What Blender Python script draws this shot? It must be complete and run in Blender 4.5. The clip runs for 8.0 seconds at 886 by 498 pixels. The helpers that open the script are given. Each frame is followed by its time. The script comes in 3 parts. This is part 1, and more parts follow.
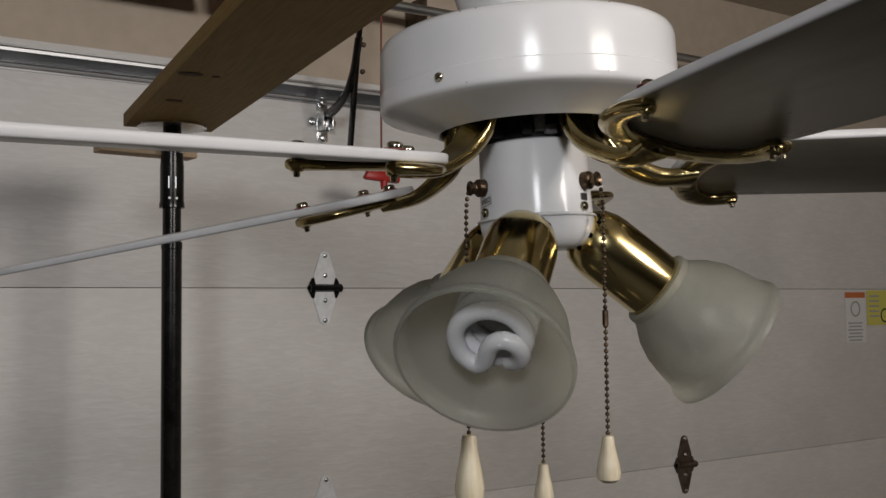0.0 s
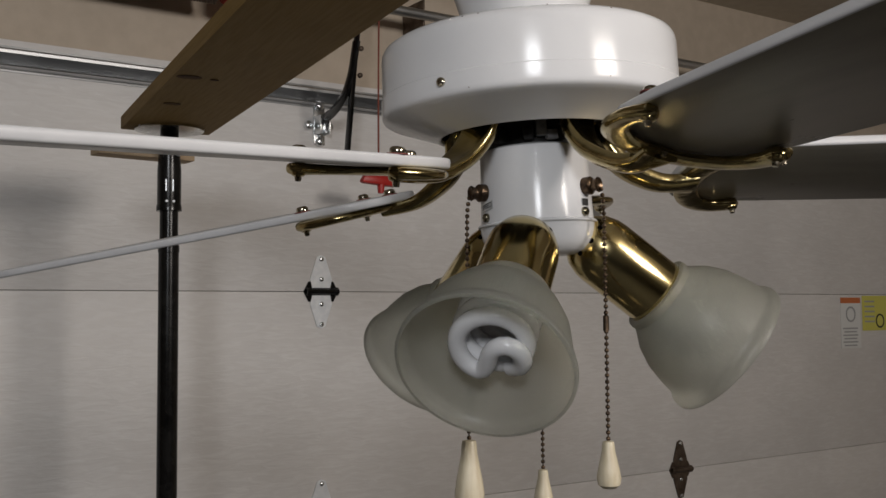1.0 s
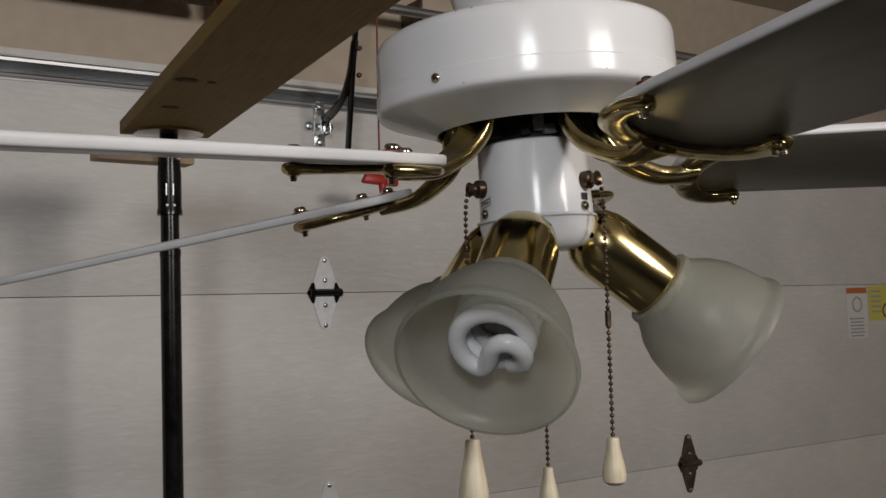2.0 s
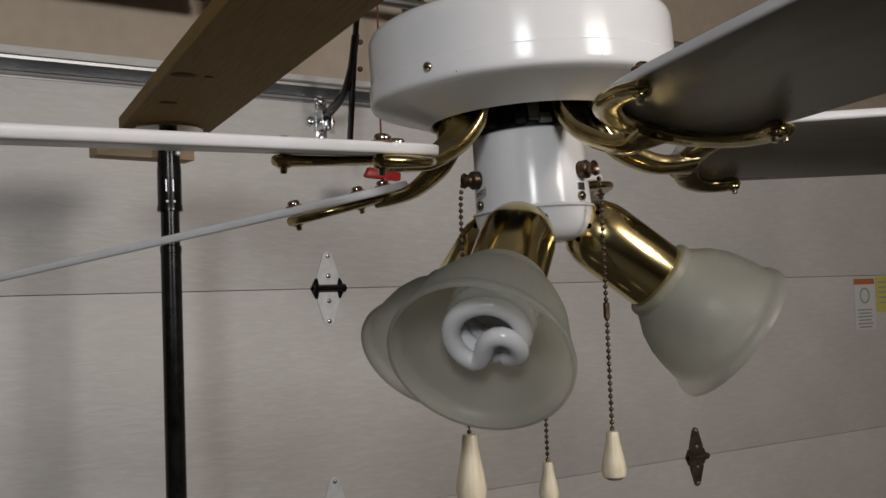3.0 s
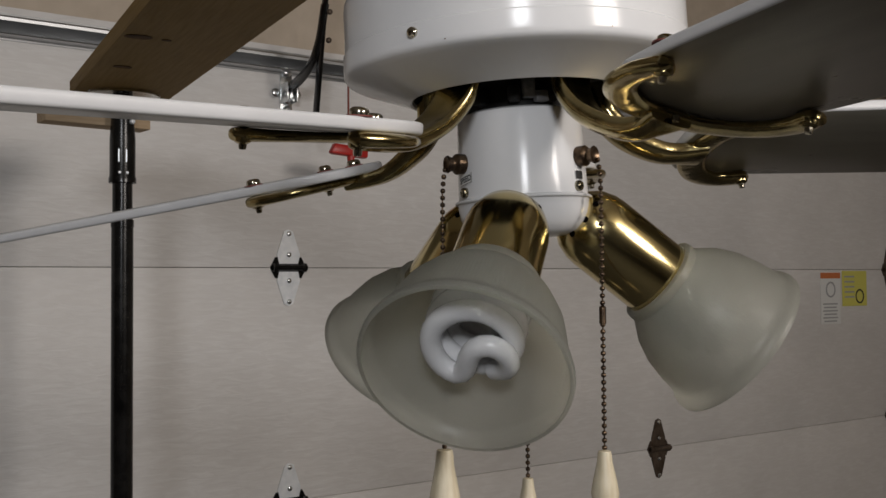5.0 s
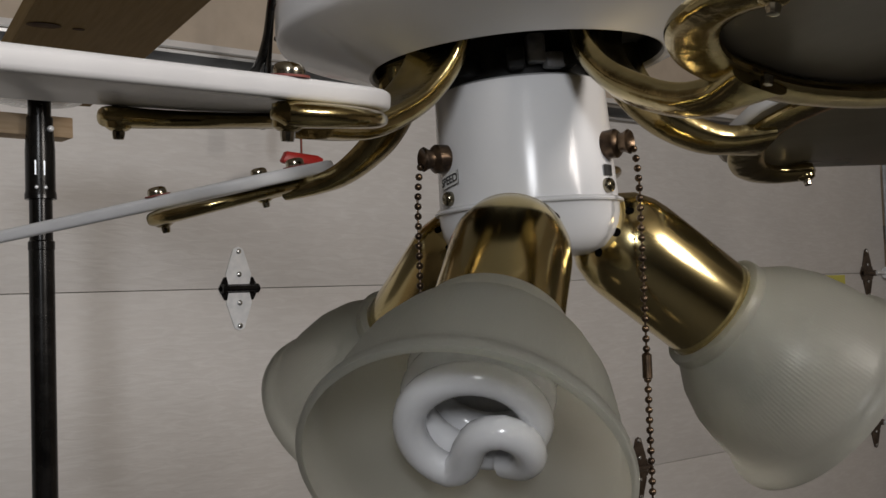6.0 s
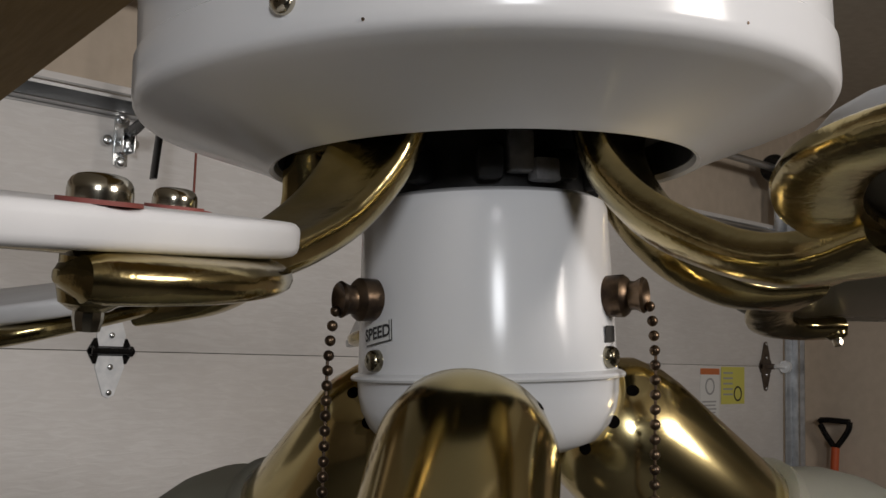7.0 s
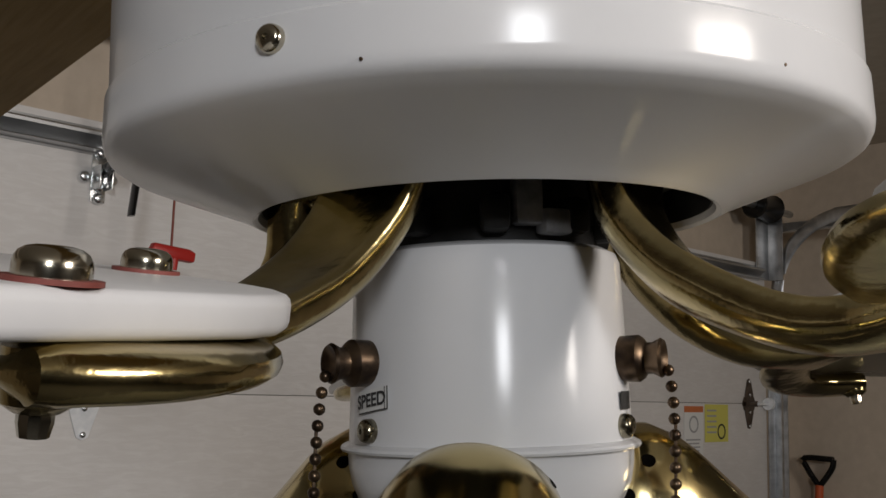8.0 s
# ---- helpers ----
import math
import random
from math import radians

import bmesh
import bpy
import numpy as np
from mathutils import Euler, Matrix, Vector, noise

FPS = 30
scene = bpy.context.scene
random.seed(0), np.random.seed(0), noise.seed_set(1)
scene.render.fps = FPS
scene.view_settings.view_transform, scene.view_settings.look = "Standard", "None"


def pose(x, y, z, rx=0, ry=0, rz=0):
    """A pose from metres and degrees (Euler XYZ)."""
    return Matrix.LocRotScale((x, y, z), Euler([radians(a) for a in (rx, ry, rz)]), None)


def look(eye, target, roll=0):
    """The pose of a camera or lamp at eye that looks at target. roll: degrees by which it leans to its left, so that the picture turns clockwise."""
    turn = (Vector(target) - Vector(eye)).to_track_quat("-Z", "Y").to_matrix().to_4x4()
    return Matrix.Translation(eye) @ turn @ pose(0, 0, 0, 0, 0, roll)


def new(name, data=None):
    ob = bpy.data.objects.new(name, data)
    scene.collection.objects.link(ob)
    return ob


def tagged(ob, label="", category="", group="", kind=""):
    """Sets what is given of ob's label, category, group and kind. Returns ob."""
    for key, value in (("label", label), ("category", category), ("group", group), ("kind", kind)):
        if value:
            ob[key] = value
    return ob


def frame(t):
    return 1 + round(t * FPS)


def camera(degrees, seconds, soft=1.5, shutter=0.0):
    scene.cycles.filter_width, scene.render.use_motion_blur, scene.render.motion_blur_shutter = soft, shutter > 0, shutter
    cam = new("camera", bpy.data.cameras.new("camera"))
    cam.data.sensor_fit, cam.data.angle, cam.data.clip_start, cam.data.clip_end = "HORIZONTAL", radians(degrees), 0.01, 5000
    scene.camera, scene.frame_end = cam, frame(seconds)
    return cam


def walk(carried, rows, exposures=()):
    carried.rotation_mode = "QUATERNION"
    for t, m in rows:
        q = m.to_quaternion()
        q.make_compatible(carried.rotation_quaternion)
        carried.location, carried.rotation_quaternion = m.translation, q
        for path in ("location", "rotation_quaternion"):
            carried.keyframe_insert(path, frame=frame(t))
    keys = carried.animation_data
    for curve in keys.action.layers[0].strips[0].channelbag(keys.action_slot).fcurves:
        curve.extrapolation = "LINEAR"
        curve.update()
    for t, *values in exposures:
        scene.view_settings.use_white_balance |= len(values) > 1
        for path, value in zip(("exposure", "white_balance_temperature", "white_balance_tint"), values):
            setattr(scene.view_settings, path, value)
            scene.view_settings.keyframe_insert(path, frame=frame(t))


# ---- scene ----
cam = camera(47.2, 8.0)
PATH = [
    (0, (0.227, 0.209, 1.544), (1.333, 1.871, 1.664), -0.7),
    (0.5, (0.224, 0.209, 1.544), (1.328, 1.872, 1.669), -0.7),
    (1, (0.224, 0.212, 1.545), (1.338, 1.868, 1.672), -0.5),
    (1.5, (0.226, 0.213, 1.545), (1.341, 1.868, 1.675), -1.2),
    (3, (0.245, 0.221, 1.543), (1.34, 1.891, 1.659), -2.2),
    (3.5, (0.25, 0.222, 1.543), (1.348, 1.89, 1.652), -2.3),
    (4, (0.251, 0.23, 1.542), (1.365, 1.888, 1.637), -1.4),
    (4.5, (0.256, 0.249, 1.547), (1.4, 1.888, 1.627), -0.7),
    (5, (0.28, 0.293, 1.556), (1.438, 1.922, 1.628), -0.5),
    (5.2, (0.295, 0.314, 1.557), (1.462, 1.936, 1.627), -0.7),
    (6.3, (0.41, 0.496, 1.58), (1.652, 2.061, 1.682), -1.6),
    (6.5, (0.427, 0.524, 1.588), (1.697, 2.065, 1.692), 0.1),
    (7, (0.462, 0.566, 1.617), (1.832, 2.009, 1.819), 1.7),
    (7.5, (0.477, 0.587, 1.623), (1.876, 1.994, 1.874), 1.7),
    (8, (0.475, 0.588, 1.626), (1.866, 1.999, 1.897), 1.6),
]
walk(cam, [(t, look(eye, target, roll)) for t, eye, target, roll in PATH], exposures=[(0, 0.02), (5, 0.04), (6.3, 0.1), (8, 0.07)])

# ---- light ----
world = bpy.data.worlds.new("world")
scene.world = world
world.use_nodes = True
world.node_tree.nodes["Background"].inputs[0].default_value = (0.55, 0.5, 0.44, 1)
world.node_tree.nodes["Background"].inputs[1].default_value = 0.05


def shop_lamp(name, x, y, z, turn, tilt, long, wide, watts, colour):
    data = bpy.data.lights.new(name, "AREA")
    data.shape, data.size, data.size_y, data.energy, data.color = "RECTANGLE", long, wide, watts, colour
    ob = new(name, data)
    ob.matrix_basis = pose(x, y, z, 0, tilt, turn)
    return ob


# two tilted shop lights hung under the ceiling behind the camera
shop_lamp("shop_light_cool", -0.88, -1.39, 2.33, -126, 66, 0.52, 0.42, 27.5, (0.95, 0.965, 1.0))
shop_lamp("shop_light_warm", 1.46, -1.6, 2.33, -74.5, 66, 0.52, 0.74, 38, (1.0, 0.922, 0.858))


# ---- materials ----
def mat(name, colour, rough=0.5, metal=0.0, spec=0.5):
    m = bpy.data.materials.new(name)
    m.use_nodes = True
    b = m.node_tree.nodes["Principled BSDF"]
    b.inputs["Base Color"].default_value = (*colour, 1)
    b.inputs["Roughness"].default_value = rough
    b.inputs["Metallic"].default_value = metal
    b.inputs["Specular IOR Level"].default_value = spec
    return m


def grain(m, dark, light, scale, stretch=(1, 1, 1), bump=0.0, detail=6, rough=None, big=0.0, distance=0.002, spread=(0.35, 0.65), warp=0.0):
    """Colour between dark and light by stretched noise in object space, with relief and a slow second stain."""
    t = m.node_tree
    b = t.nodes["Principled BSDF"]
    co = t.nodes.new("ShaderNodeTexCoord")
    mp = t.nodes.new("ShaderNodeMapping")
    mp.inputs["Scale"].default_value = stretch
    t.links.new(co.outputs["Object"], mp.inputs["Vector"])
    n = t.nodes.new("ShaderNodeTexNoise")
    n.inputs["Scale"].default_value, n.inputs["Detail"].default_value = scale, detail
    n.inputs["Distortion"].default_value = warp
    t.links.new(mp.outputs[0], n.inputs["Vector"])
    r = t.nodes.new("ShaderNodeValToRGB")
    r.color_ramp.elements[0].position, r.color_ramp.elements[1].position = spread
    r.color_ramp.elements[0].color, r.color_ramp.elements[1].color = (*dark, 1), (*light, 1)
    t.links.new(n.outputs["Fac"], r.inputs[0])
    out = r.outputs[0]
    if big:
        n2 = t.nodes.new("ShaderNodeTexNoise")
        n2.inputs["Scale"].default_value, n2.inputs["Detail"].default_value = scale * 0.06, 4
        t.links.new(co.outputs["Object"], n2.inputs["Vector"])
        mr = t.nodes.new("ShaderNodeMapRange")
        mr.inputs[1].default_value, mr.inputs[2].default_value = 0.3, 0.7
        mr.inputs[3].default_value, mr.inputs[4].default_value = 1 - big, 1
        t.links.new(n2.outputs["Fac"], mr.inputs[0])
        mx = t.nodes.new("ShaderNodeVectorMath")
        mx.operation = "SCALE"
        t.links.new(out, mx.inputs[0])
        t.links.new(mr.outputs[0], mx.inputs["Scale"])
        out = mx.outputs[0]
    t.links.new(out, b.inputs["Base Color"])
    if bump:
        bp = t.nodes.new("ShaderNodeBump")
        bp.inputs["Strength"].default_value, bp.inputs["Distance"].default_value = bump, distance
        t.links.new(n.outputs["Fac"], bp.inputs["Height"])
        t.links.new(bp.outputs[0], b.inputs["Normal"])
    if rough:
        mr = t.nodes.new("ShaderNodeMapRange")
        mr.inputs[3].default_value, mr.inputs[4].default_value = rough
        t.links.new(n.outputs["Fac"], mr.inputs[0])
        t.links.new(mr.outputs[0], b.inputs["Roughness"])
    return m


ENAMEL = grain(mat("white_enamel", (0.8, 0.8, 0.78), 0.22, 0, 0.3), (0.69, 0.69, 0.698), (0.735, 0.735, 0.742), 14, rough=(0.12, 0.22))
BLADE_TOP = grain(mat("white_laminate", (0.7, 0.7, 0.7), 0.4), (0.63, 0.63, 0.64), (0.7, 0.7, 0.71), 30)
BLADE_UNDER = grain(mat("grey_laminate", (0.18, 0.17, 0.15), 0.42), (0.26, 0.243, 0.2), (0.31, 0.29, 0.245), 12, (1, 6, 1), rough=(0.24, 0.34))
BRASS = grain(mat("polished_brass", (0.6, 0.47, 0.2), 0.1, 1.0), (0.52, 0.415, 0.19), (0.66, 0.54, 0.27), 9, rough=(0.09, 0.24))
CAST_BRASS = grain(mat("cast_brass", (0.5, 0.4, 0.18), 0.15, 1.0), (0.36, 0.285, 0.135), (0.58, 0.47, 0.23), 60, bump=0.5, distance=0.0015, rough=(0.1, 0.24), big=0.25)
BRONZE = grain(mat("aged_bronze", (0.2, 0.13, 0.08), 0.35, 0.9), (0.055, 0.038, 0.028), (0.16, 0.11, 0.07), 180)
ZINC = grain(mat("bright_zinc", (0.8, 0.8, 0.8), 0.25, 1.0), (0.6, 0.62, 0.63), (0.85, 0.87, 0.88), 60, rough=(0.16, 0.34))
STEEL = grain(mat("zinc_steel", (0.9, 0.9, 0.9), 0.35, 0.2, 0.8), (0.8, 0.83, 0.86), (0.93, 0.95, 0.97), 60, rough=(0.3, 0.42))
SCREWDARK = grain(mat("tarnished_screw", (0.3, 0.27, 0.2), 0.22, 1.0), (0.14, 0.12, 0.08), (0.4, 0.37, 0.28), 240)
NICKEL = mat("screw_nickel", (0.5, 0.46, 0.37), 0.16, 1.0)
DARK = grain(mat("black_motor_parts", (0.012, 0.012, 0.012), 0.5, 0, 0.15), (0.008, 0.008, 0.008), (0.03, 0.03, 0.03), 60)
BLACK = grain(mat("black_paint", (0.008, 0.0075, 0.0075), 0.3, 0, 0.3), (0.004, 0.0038, 0.0038), (0.011, 0.0105, 0.01), 40, rough=(0.15, 0.3))
DOORPAINT = grain(mat("door_paint", (0.5, 0.49, 0.47), 0.5, 0, 0.4), (0.745, 0.72, 0.695), (0.805, 0.785, 0.763), 44, (0.42, 1, 2.2), 0.36, 5, rough=(0.38, 0.6), big=0.15, distance=0.0022, spread=(0.42, 0.7), warp=0.9)
DRYWALL = grain(mat("beige_wall_paint", (0.5, 0.42, 0.33), 0.7), (0.53, 0.445, 0.35), (0.58, 0.49, 0.39), 26, bump=0.15, big=0.08)
CEILINGPAINT = grain(mat("ceiling_paint", (0.55, 0.5, 0.42), 0.8), (0.52, 0.47, 0.39), (0.57, 0.52, 0.44), 30, bump=0.2)
# invented dark finish for walls out of view, keeps bounce off the fan
UNSEENWALL = grain(mat("unseen_wall_darkened", (0.12, 0.1, 0.08), 0.7), (0.09, 0.075, 0.06), (0.15, 0.125, 0.1), 10, (1, 1, 0.2), 0.2)
# floor out of view, darker than concrete so less light bounces up
CONCRETE = grain(mat("darkened_concrete_floor", (0.2, 0.19, 0.18), 0.7), (0.042, 0.04, 0.037), (0.07, 0.066, 0.06), 8, bump=0.2, big=0.3)
PINE = grain(mat("pine_board", (0.38, 0.26, 0.14), 0.7, 0, 0.15), (0.25, 0.155, 0.042), (0.315, 0.203, 0.066), 22, (9, 0.6, 9), 0.08, 7, big=0.15)
PALEPINE = grain(mat("pale_pine", (0.5, 0.38, 0.25), 0.7, 0, 0.2), (0.44, 0.32, 0.2), (0.52, 0.39, 0.26), 30, (0.5, 6, 6), 0.08)
KNOT = grain(mat("pine_knot", (0.08, 0.04, 0.018), 0.7, 0, 0.15), (0.05, 0.022, 0.008), (0.15, 0.085, 0.03), 60)
WOODPULL = grain(mat("pale_wood", (0.62, 0.55, 0.4), 0.4), (0.58, 0.5, 0.35), (0.68, 0.61, 0.46), 60, (4, 4, 0.5))
RED = mat("red_plastic", (0.42, 0.02, 0.015), 0.4)
REDWASHER = mat("red_rubber", (0.2, 0.05, 0.04), 0.6)
CORD = mat("cord", (0.22, 0.06, 0.04), 0.8)
RAIL = grain(mat("galvanised", (0.5, 0.51, 0.52), 0.32, 1.0), (0.42, 0.43, 0.44), (0.6, 0.61, 0.62), 30, (0.2, 1, 1), rough=(0.32, 0.5))
SPRING = grain(mat("oiled_spring_steel", (0.1, 0.075, 0.055), 0.5, 0.6), (0.07, 0.05, 0.035), (0.14, 0.105, 0.08), 40)
TAGWHITE = mat("label_white", (0.72, 0.72, 0.7), 0.5)
TAGORANGE = mat("label_orange", (0.55, 0.16, 0.05), 0.5)
TAGYELLOW = mat("label_yellow", (0.62, 0.58, 0.12), 0.5)
INK = mat("ink", (0.03, 0.03, 0.03), 0.6)
INKGREY = mat("ink_grey", (0.35, 0.35, 0.35), 0.6)
BULBGLASS = mat("bulb_phosphor_glass", (0.7, 0.7, 0.71), 0.16)
BULBBASE = mat("bulb_base_plastic", (0.78, 0.78, 0.76), 0.35)
ORANGE = mat("orange_shaft_paint", (0.55, 0.1, 0.03), 0.4)
HOLE = mat("hole_black", (0.004, 0.0035, 0.003), 1.0, 0, 0.0)
MOTORGREY = grain(mat("motor_grey_plastic", (0.2, 0.2, 0.2), 0.5), (0.1, 0.1, 0.104), (0.24, 0.24, 0.25), 160)


def frosted():
    """Sand-blasted glass: a satin skin that scatters light through and lets a little pass straight."""
    m = mat("frosted_glass", (0.42, 0.42, 0.392), 0.34)
    t = m.node_tree
    b = t.nodes["Principled BSDF"]
    tr = t.nodes.new("ShaderNodeBsdfTranslucent")
    tr.inputs[0].default_value = (0.9, 0.9, 0.83, 1)
    clear = t.nodes.new("ShaderNodeBsdfRefraction")
    clear.inputs["Color"].default_value = (0.95, 0.952, 0.9, 1)
    clear.inputs["Roughness"].default_value = 0.42
    clear.inputs["IOR"].default_value = 1.12
    mx = t.nodes.new("ShaderNodeMixShader")
    mx.inputs[0].default_value = 0.52
    mx2 = t.nodes.new("ShaderNodeMixShader")
    mx2.inputs[0].default_value = 0.42
    co = t.nodes.new("ShaderNodeTexCoord")
    n = t.nodes.new("ShaderNodeTexNoise")
    n.inputs["Scale"].default_value = 900
    t.links.new(co.outputs["Object"], n.inputs["Vector"])
    bp = t.nodes.new("ShaderNodeBump")
    bp.inputs["Strength"].default_value, bp.inputs["Distance"].default_value = 0.2, 0.0003
    t.links.new(n.outputs["Fac"], bp.inputs["Height"])
    t.links.new(bp.outputs[0], b.inputs["Normal"])
    o = t.nodes["Material Output"]
    t.links.new(b.outputs[0], mx.inputs[1])
    t.links.new(tr.outputs[0], mx.inputs[2])
    t.links.new(mx.outputs[0], mx2.inputs[1])
    t.links.new(clear.outputs[0], mx2.inputs[2])
    t.links.new(mx2.outputs[0], o.inputs[0])
    return m


FROST = frosted()


# ---- mesh helpers ----
def part(name, bm, material, parent=None, label="", smooth=35, at=None):
    bm.normal_update()
    data = bpy.data.meshes.new(name)
    bm.to_mesh(data)
    bm.free()
    mats = material if isinstance(material, (list, tuple)) else [material]
    for m in mats:
        data.materials.append(m)
    if smooth:
        data.shade_smooth()
        data.set_sharp_from_angle(angle=radians(smooth))
    ob = new(name, data)
    if parent is not None:
        ob.parent = parent
    if at is not None:
        ob.matrix_basis = at
    if label:
        tagged(ob, label)
    return ob


def lathe(profile, n=48, bm=None, m=None, cap=True):
    """Turns (r, z) pairs about z."""
    bm = bm or bmesh.new()
    rings = []
    for r, z in profile:
        if r < 1e-6:
            v = bm.verts.new((0, 0, z))
            rings.append([v] * n)
        else:
            rings.append([bm.verts.new((r * math.cos(2 * math.pi * k / n), r * math.sin(2 * math.pi * k / n), z)) for k in range(n)])
    made = [v for ring in rings for v in dict.fromkeys(ring)]
    for a, b in zip(rings, rings[1:]):
        for k in range(n):
            q = list(dict.fromkeys((a[k], a[(k + 1) % n], b[(k + 1) % n], b[k])))
            if len(q) > 2:
                bm.faces.new(q)
    if m is not None:
        bmesh.ops.transform(bm, matrix=m, verts=made)
    bmesh.ops.recalc_face_normals(bm, faces=bm.faces)
    return bm


def box(sx, sy, sz, m=None, bevel=0.0, bm=None, segs=2):
    bm = bm or bmesh.new()
    made = bmesh.ops.create_cube(bm, size=1, matrix=(m or Matrix()) @ Matrix.Diagonal((sx, sy, sz, 1)))["verts"]
    if bevel:
        edges = {e for v in made for e in v.link_edges}
        bmesh.ops.bevel(bm, geom=list(edges), offset=bevel, segments=segs, affect="EDGES", profile=0.5)
    return bm


def smooth_path(pts, per=6):
    """A Catmull-Rom line through the points."""
    p = [Vector(q) for q in pts]
    p = [2 * p[0] - p[1]] + p + [2 * p[-1] - p[-2]]
    out = []
    for a, b, c, d in zip(p, p[1:], p[2:], p[3:]):
        for k in range(per):
            t = k / per
            out.append(0.5 * (2 * b + (c - a) * t + (2 * a - 5 * b + 4 * c - d) * t * t + (3 * b - a - 3 * c + d) * t ** 3))
    return out + [p[-2]]


def tube(pts, r, bm=None, n=12, wide=None, up=Vector((0, 0, 1)), per=6, ends=True, cup=None, square=1.0):
    """Sweeps an ellipse, r high and wide across, along a smooth line; r and wide may be functions of 0..1."""
    bm = bm or bmesh.new()
    line = smooth_path(pts, per) if per else [Vector(q) for q in pts]
    rings = []
    for i, c in enumerate(line):
        f = i / (len(line) - 1)
        t = (line[min(i + 1, len(line) - 1)] - line[max(i - 1, 0)]).normalized()
        side = t.cross(up)
        side = side.normalized() if side.length > 1e-4 else t.orthogonal().normalized()
        top = side.cross(t)
        h = r(f) if callable(r) else r
        w = (wide(f) if callable(wide) else wide) if wide else h
        lift = cup(f) if cup else 0.0
        ring = []
        for k in range(n):
            cs, sn = math.cos(2 * math.pi * k / n), math.sin(2 * math.pi * k / n)
            cs, sn = math.copysign(abs(cs) ** square, cs), math.copysign(abs(sn) ** square, sn)
            ring.append(bm.verts.new(c + side * w * cs + top * (h * sn + lift * cs ** 2)))
        rings.append(ring)
    for a, b in zip(rings, rings[1:]):
        for k in range(n):
            bm.faces.new((a[k], a[(k + 1) % n], b[(k + 1) % n], b[k]))
    if ends:
        bm.faces.new(rings[0][::-1])
        bm.faces.new(rings[-1])
    bmesh.ops.recalc_face_normals(bm, faces=bm.faces)
    return bm


def screw_mesh(r, h, bm=None, m=None):
    """A pan-head screw, its head up along z, with a small recess."""
    return lathe([(0, h * 0.62), (r * 0.12, h * 0.66), (r * 0.22, h), (r * 0.45, h * 0.985), (r * 0.7, h * 0.91), (r * 0.87, h * 0.77), (r * 0.97, h * 0.55), (r, h * 0.3), (r, 0), (0, 0)], 20, bm, m)


def empty(name, m, label, category, group=""):
    ob = new(name)
    ob.matrix_basis = m
    ob.empty_display_size = 0.05
    return tagged(ob, label, category, group)


def setting(name, bm, material, label, smooth=0):
    return tagged(part(name, bm, material, None, label, smooth), label, kind="structure")


# ---- the garage ----
DOOR_Y, JOINT, PITCH = 2.4, 1.6, 0.533
X0, X1, Y0, YW, CEIL = -2.4, 4.2, -4.6, 2.47, 2.57
DX0, DX1, DTOP = -0.95, 3.93, 2.113
setting("floor", box(X1 - X0 + 0.4, YW - Y0 + 0.6, 0.1, pose((X0 + X1) / 2, (Y0 + YW) / 2, -0.05)), CONCRETE, "unseen concrete garage floor, darkened to cut bounce light")
setting("ceiling", box(X1 - X0 + 0.4, YW - Y0 + 0.6, 0.1, pose((X0 + X1) / 2, (Y0 + YW) / 2, CEIL + 0.05)), CEILINGPAINT, "plain painted garage ceiling")
wall = box(X1 - DX1 + 0.26, 0.14, CEIL, pose((X1 + 0.2 + DX1 - 0.06) / 2, YW + 0.07, CEIL / 2))
box(DX0 + 0.06 - X0 + 0.2, 0.14, CEIL, pose((X0 - 0.2 + DX0 + 0.06) / 2, YW + 0.07, CEIL / 2), bm=wall)
box(DX1 - DX0 - 0.12, 0.14, CEIL - DTOP + 0.06, pose((DX0 + DX1) / 2, YW + 0.07, (CEIL + DTOP - 0.06) / 2), bm=wall)
setting("wall_north", wall, DRYWALL, "beige painted wall around the garage door")
setting("wall_east", box(0.14, YW - Y0, CEIL, pose(X1 + 0.07, (Y0 + YW) / 2, CEIL / 2)), DRYWALL, "beige painted side wall")
# west and south walls stay out of view; dark only to limit bounce
setting("wall_west", box(0.14, YW - Y0, CEIL, pose(X0 - 0.07, (Y0 + YW) / 2, CEIL / 2)), UNSEENWALL, "unseen side wall, darkened to cut bounce light")
setting("wall_south", box(X1 - X0 + 0.4, 0.14, CEIL, pose((X0 + X1) / 2, Y0 - 0.07, CEIL / 2)), UNSEENWALL, "unseen back wall, darkened to cut bounce light")

# sectional door: four steel-skinned sections
door = empty("garage_door", pose(0, DOOR_Y, 0), "closed off-white sectional garage door with embossed wood-grain panels", "garage door")
for k in range(4):
    lo = JOINT - PITCH * k if k < 3 else 0.01
    hi = DTOP if k == 0 else JOINT - PITCH * (k - 1)
    bm = box(DX1 - DX0, 0.045, hi - lo - 0.0012, pose((DX0 + DX1) / 2, 0.0225, (hi + lo) / 2), 0.0015)
    part("door_section", bm, DOORPAINT, door)


def hinge_mesh():
    """A galvanised section hinge in the x-z plane, its knuckle along x, facing -y."""
    bm = bmesh.new()
    for s in (1, -1):
        out = [(-0.024, 0.009), (-0.029, 0.03), (-0.011, 0.083), (0, 0.088), (0.011, 0.083), (0.029, 0.03), (0.024, 0.009)]
        f = [bm.verts.new((x, -0.003, s * z)) for x, z in out]
        b = [bm.verts.new((x, 0, s * z)) for x, z in out]
        bm.faces.new(f if s < 0 else f[::-1])
        for i in range(len(out)):
            j = (i + 1) % len(out)
            bm.faces.new((f[i], f[j], b[j], b[i]))
    bmesh.ops.recalc_face_normals(bm, faces=bm.faces)
    return bm


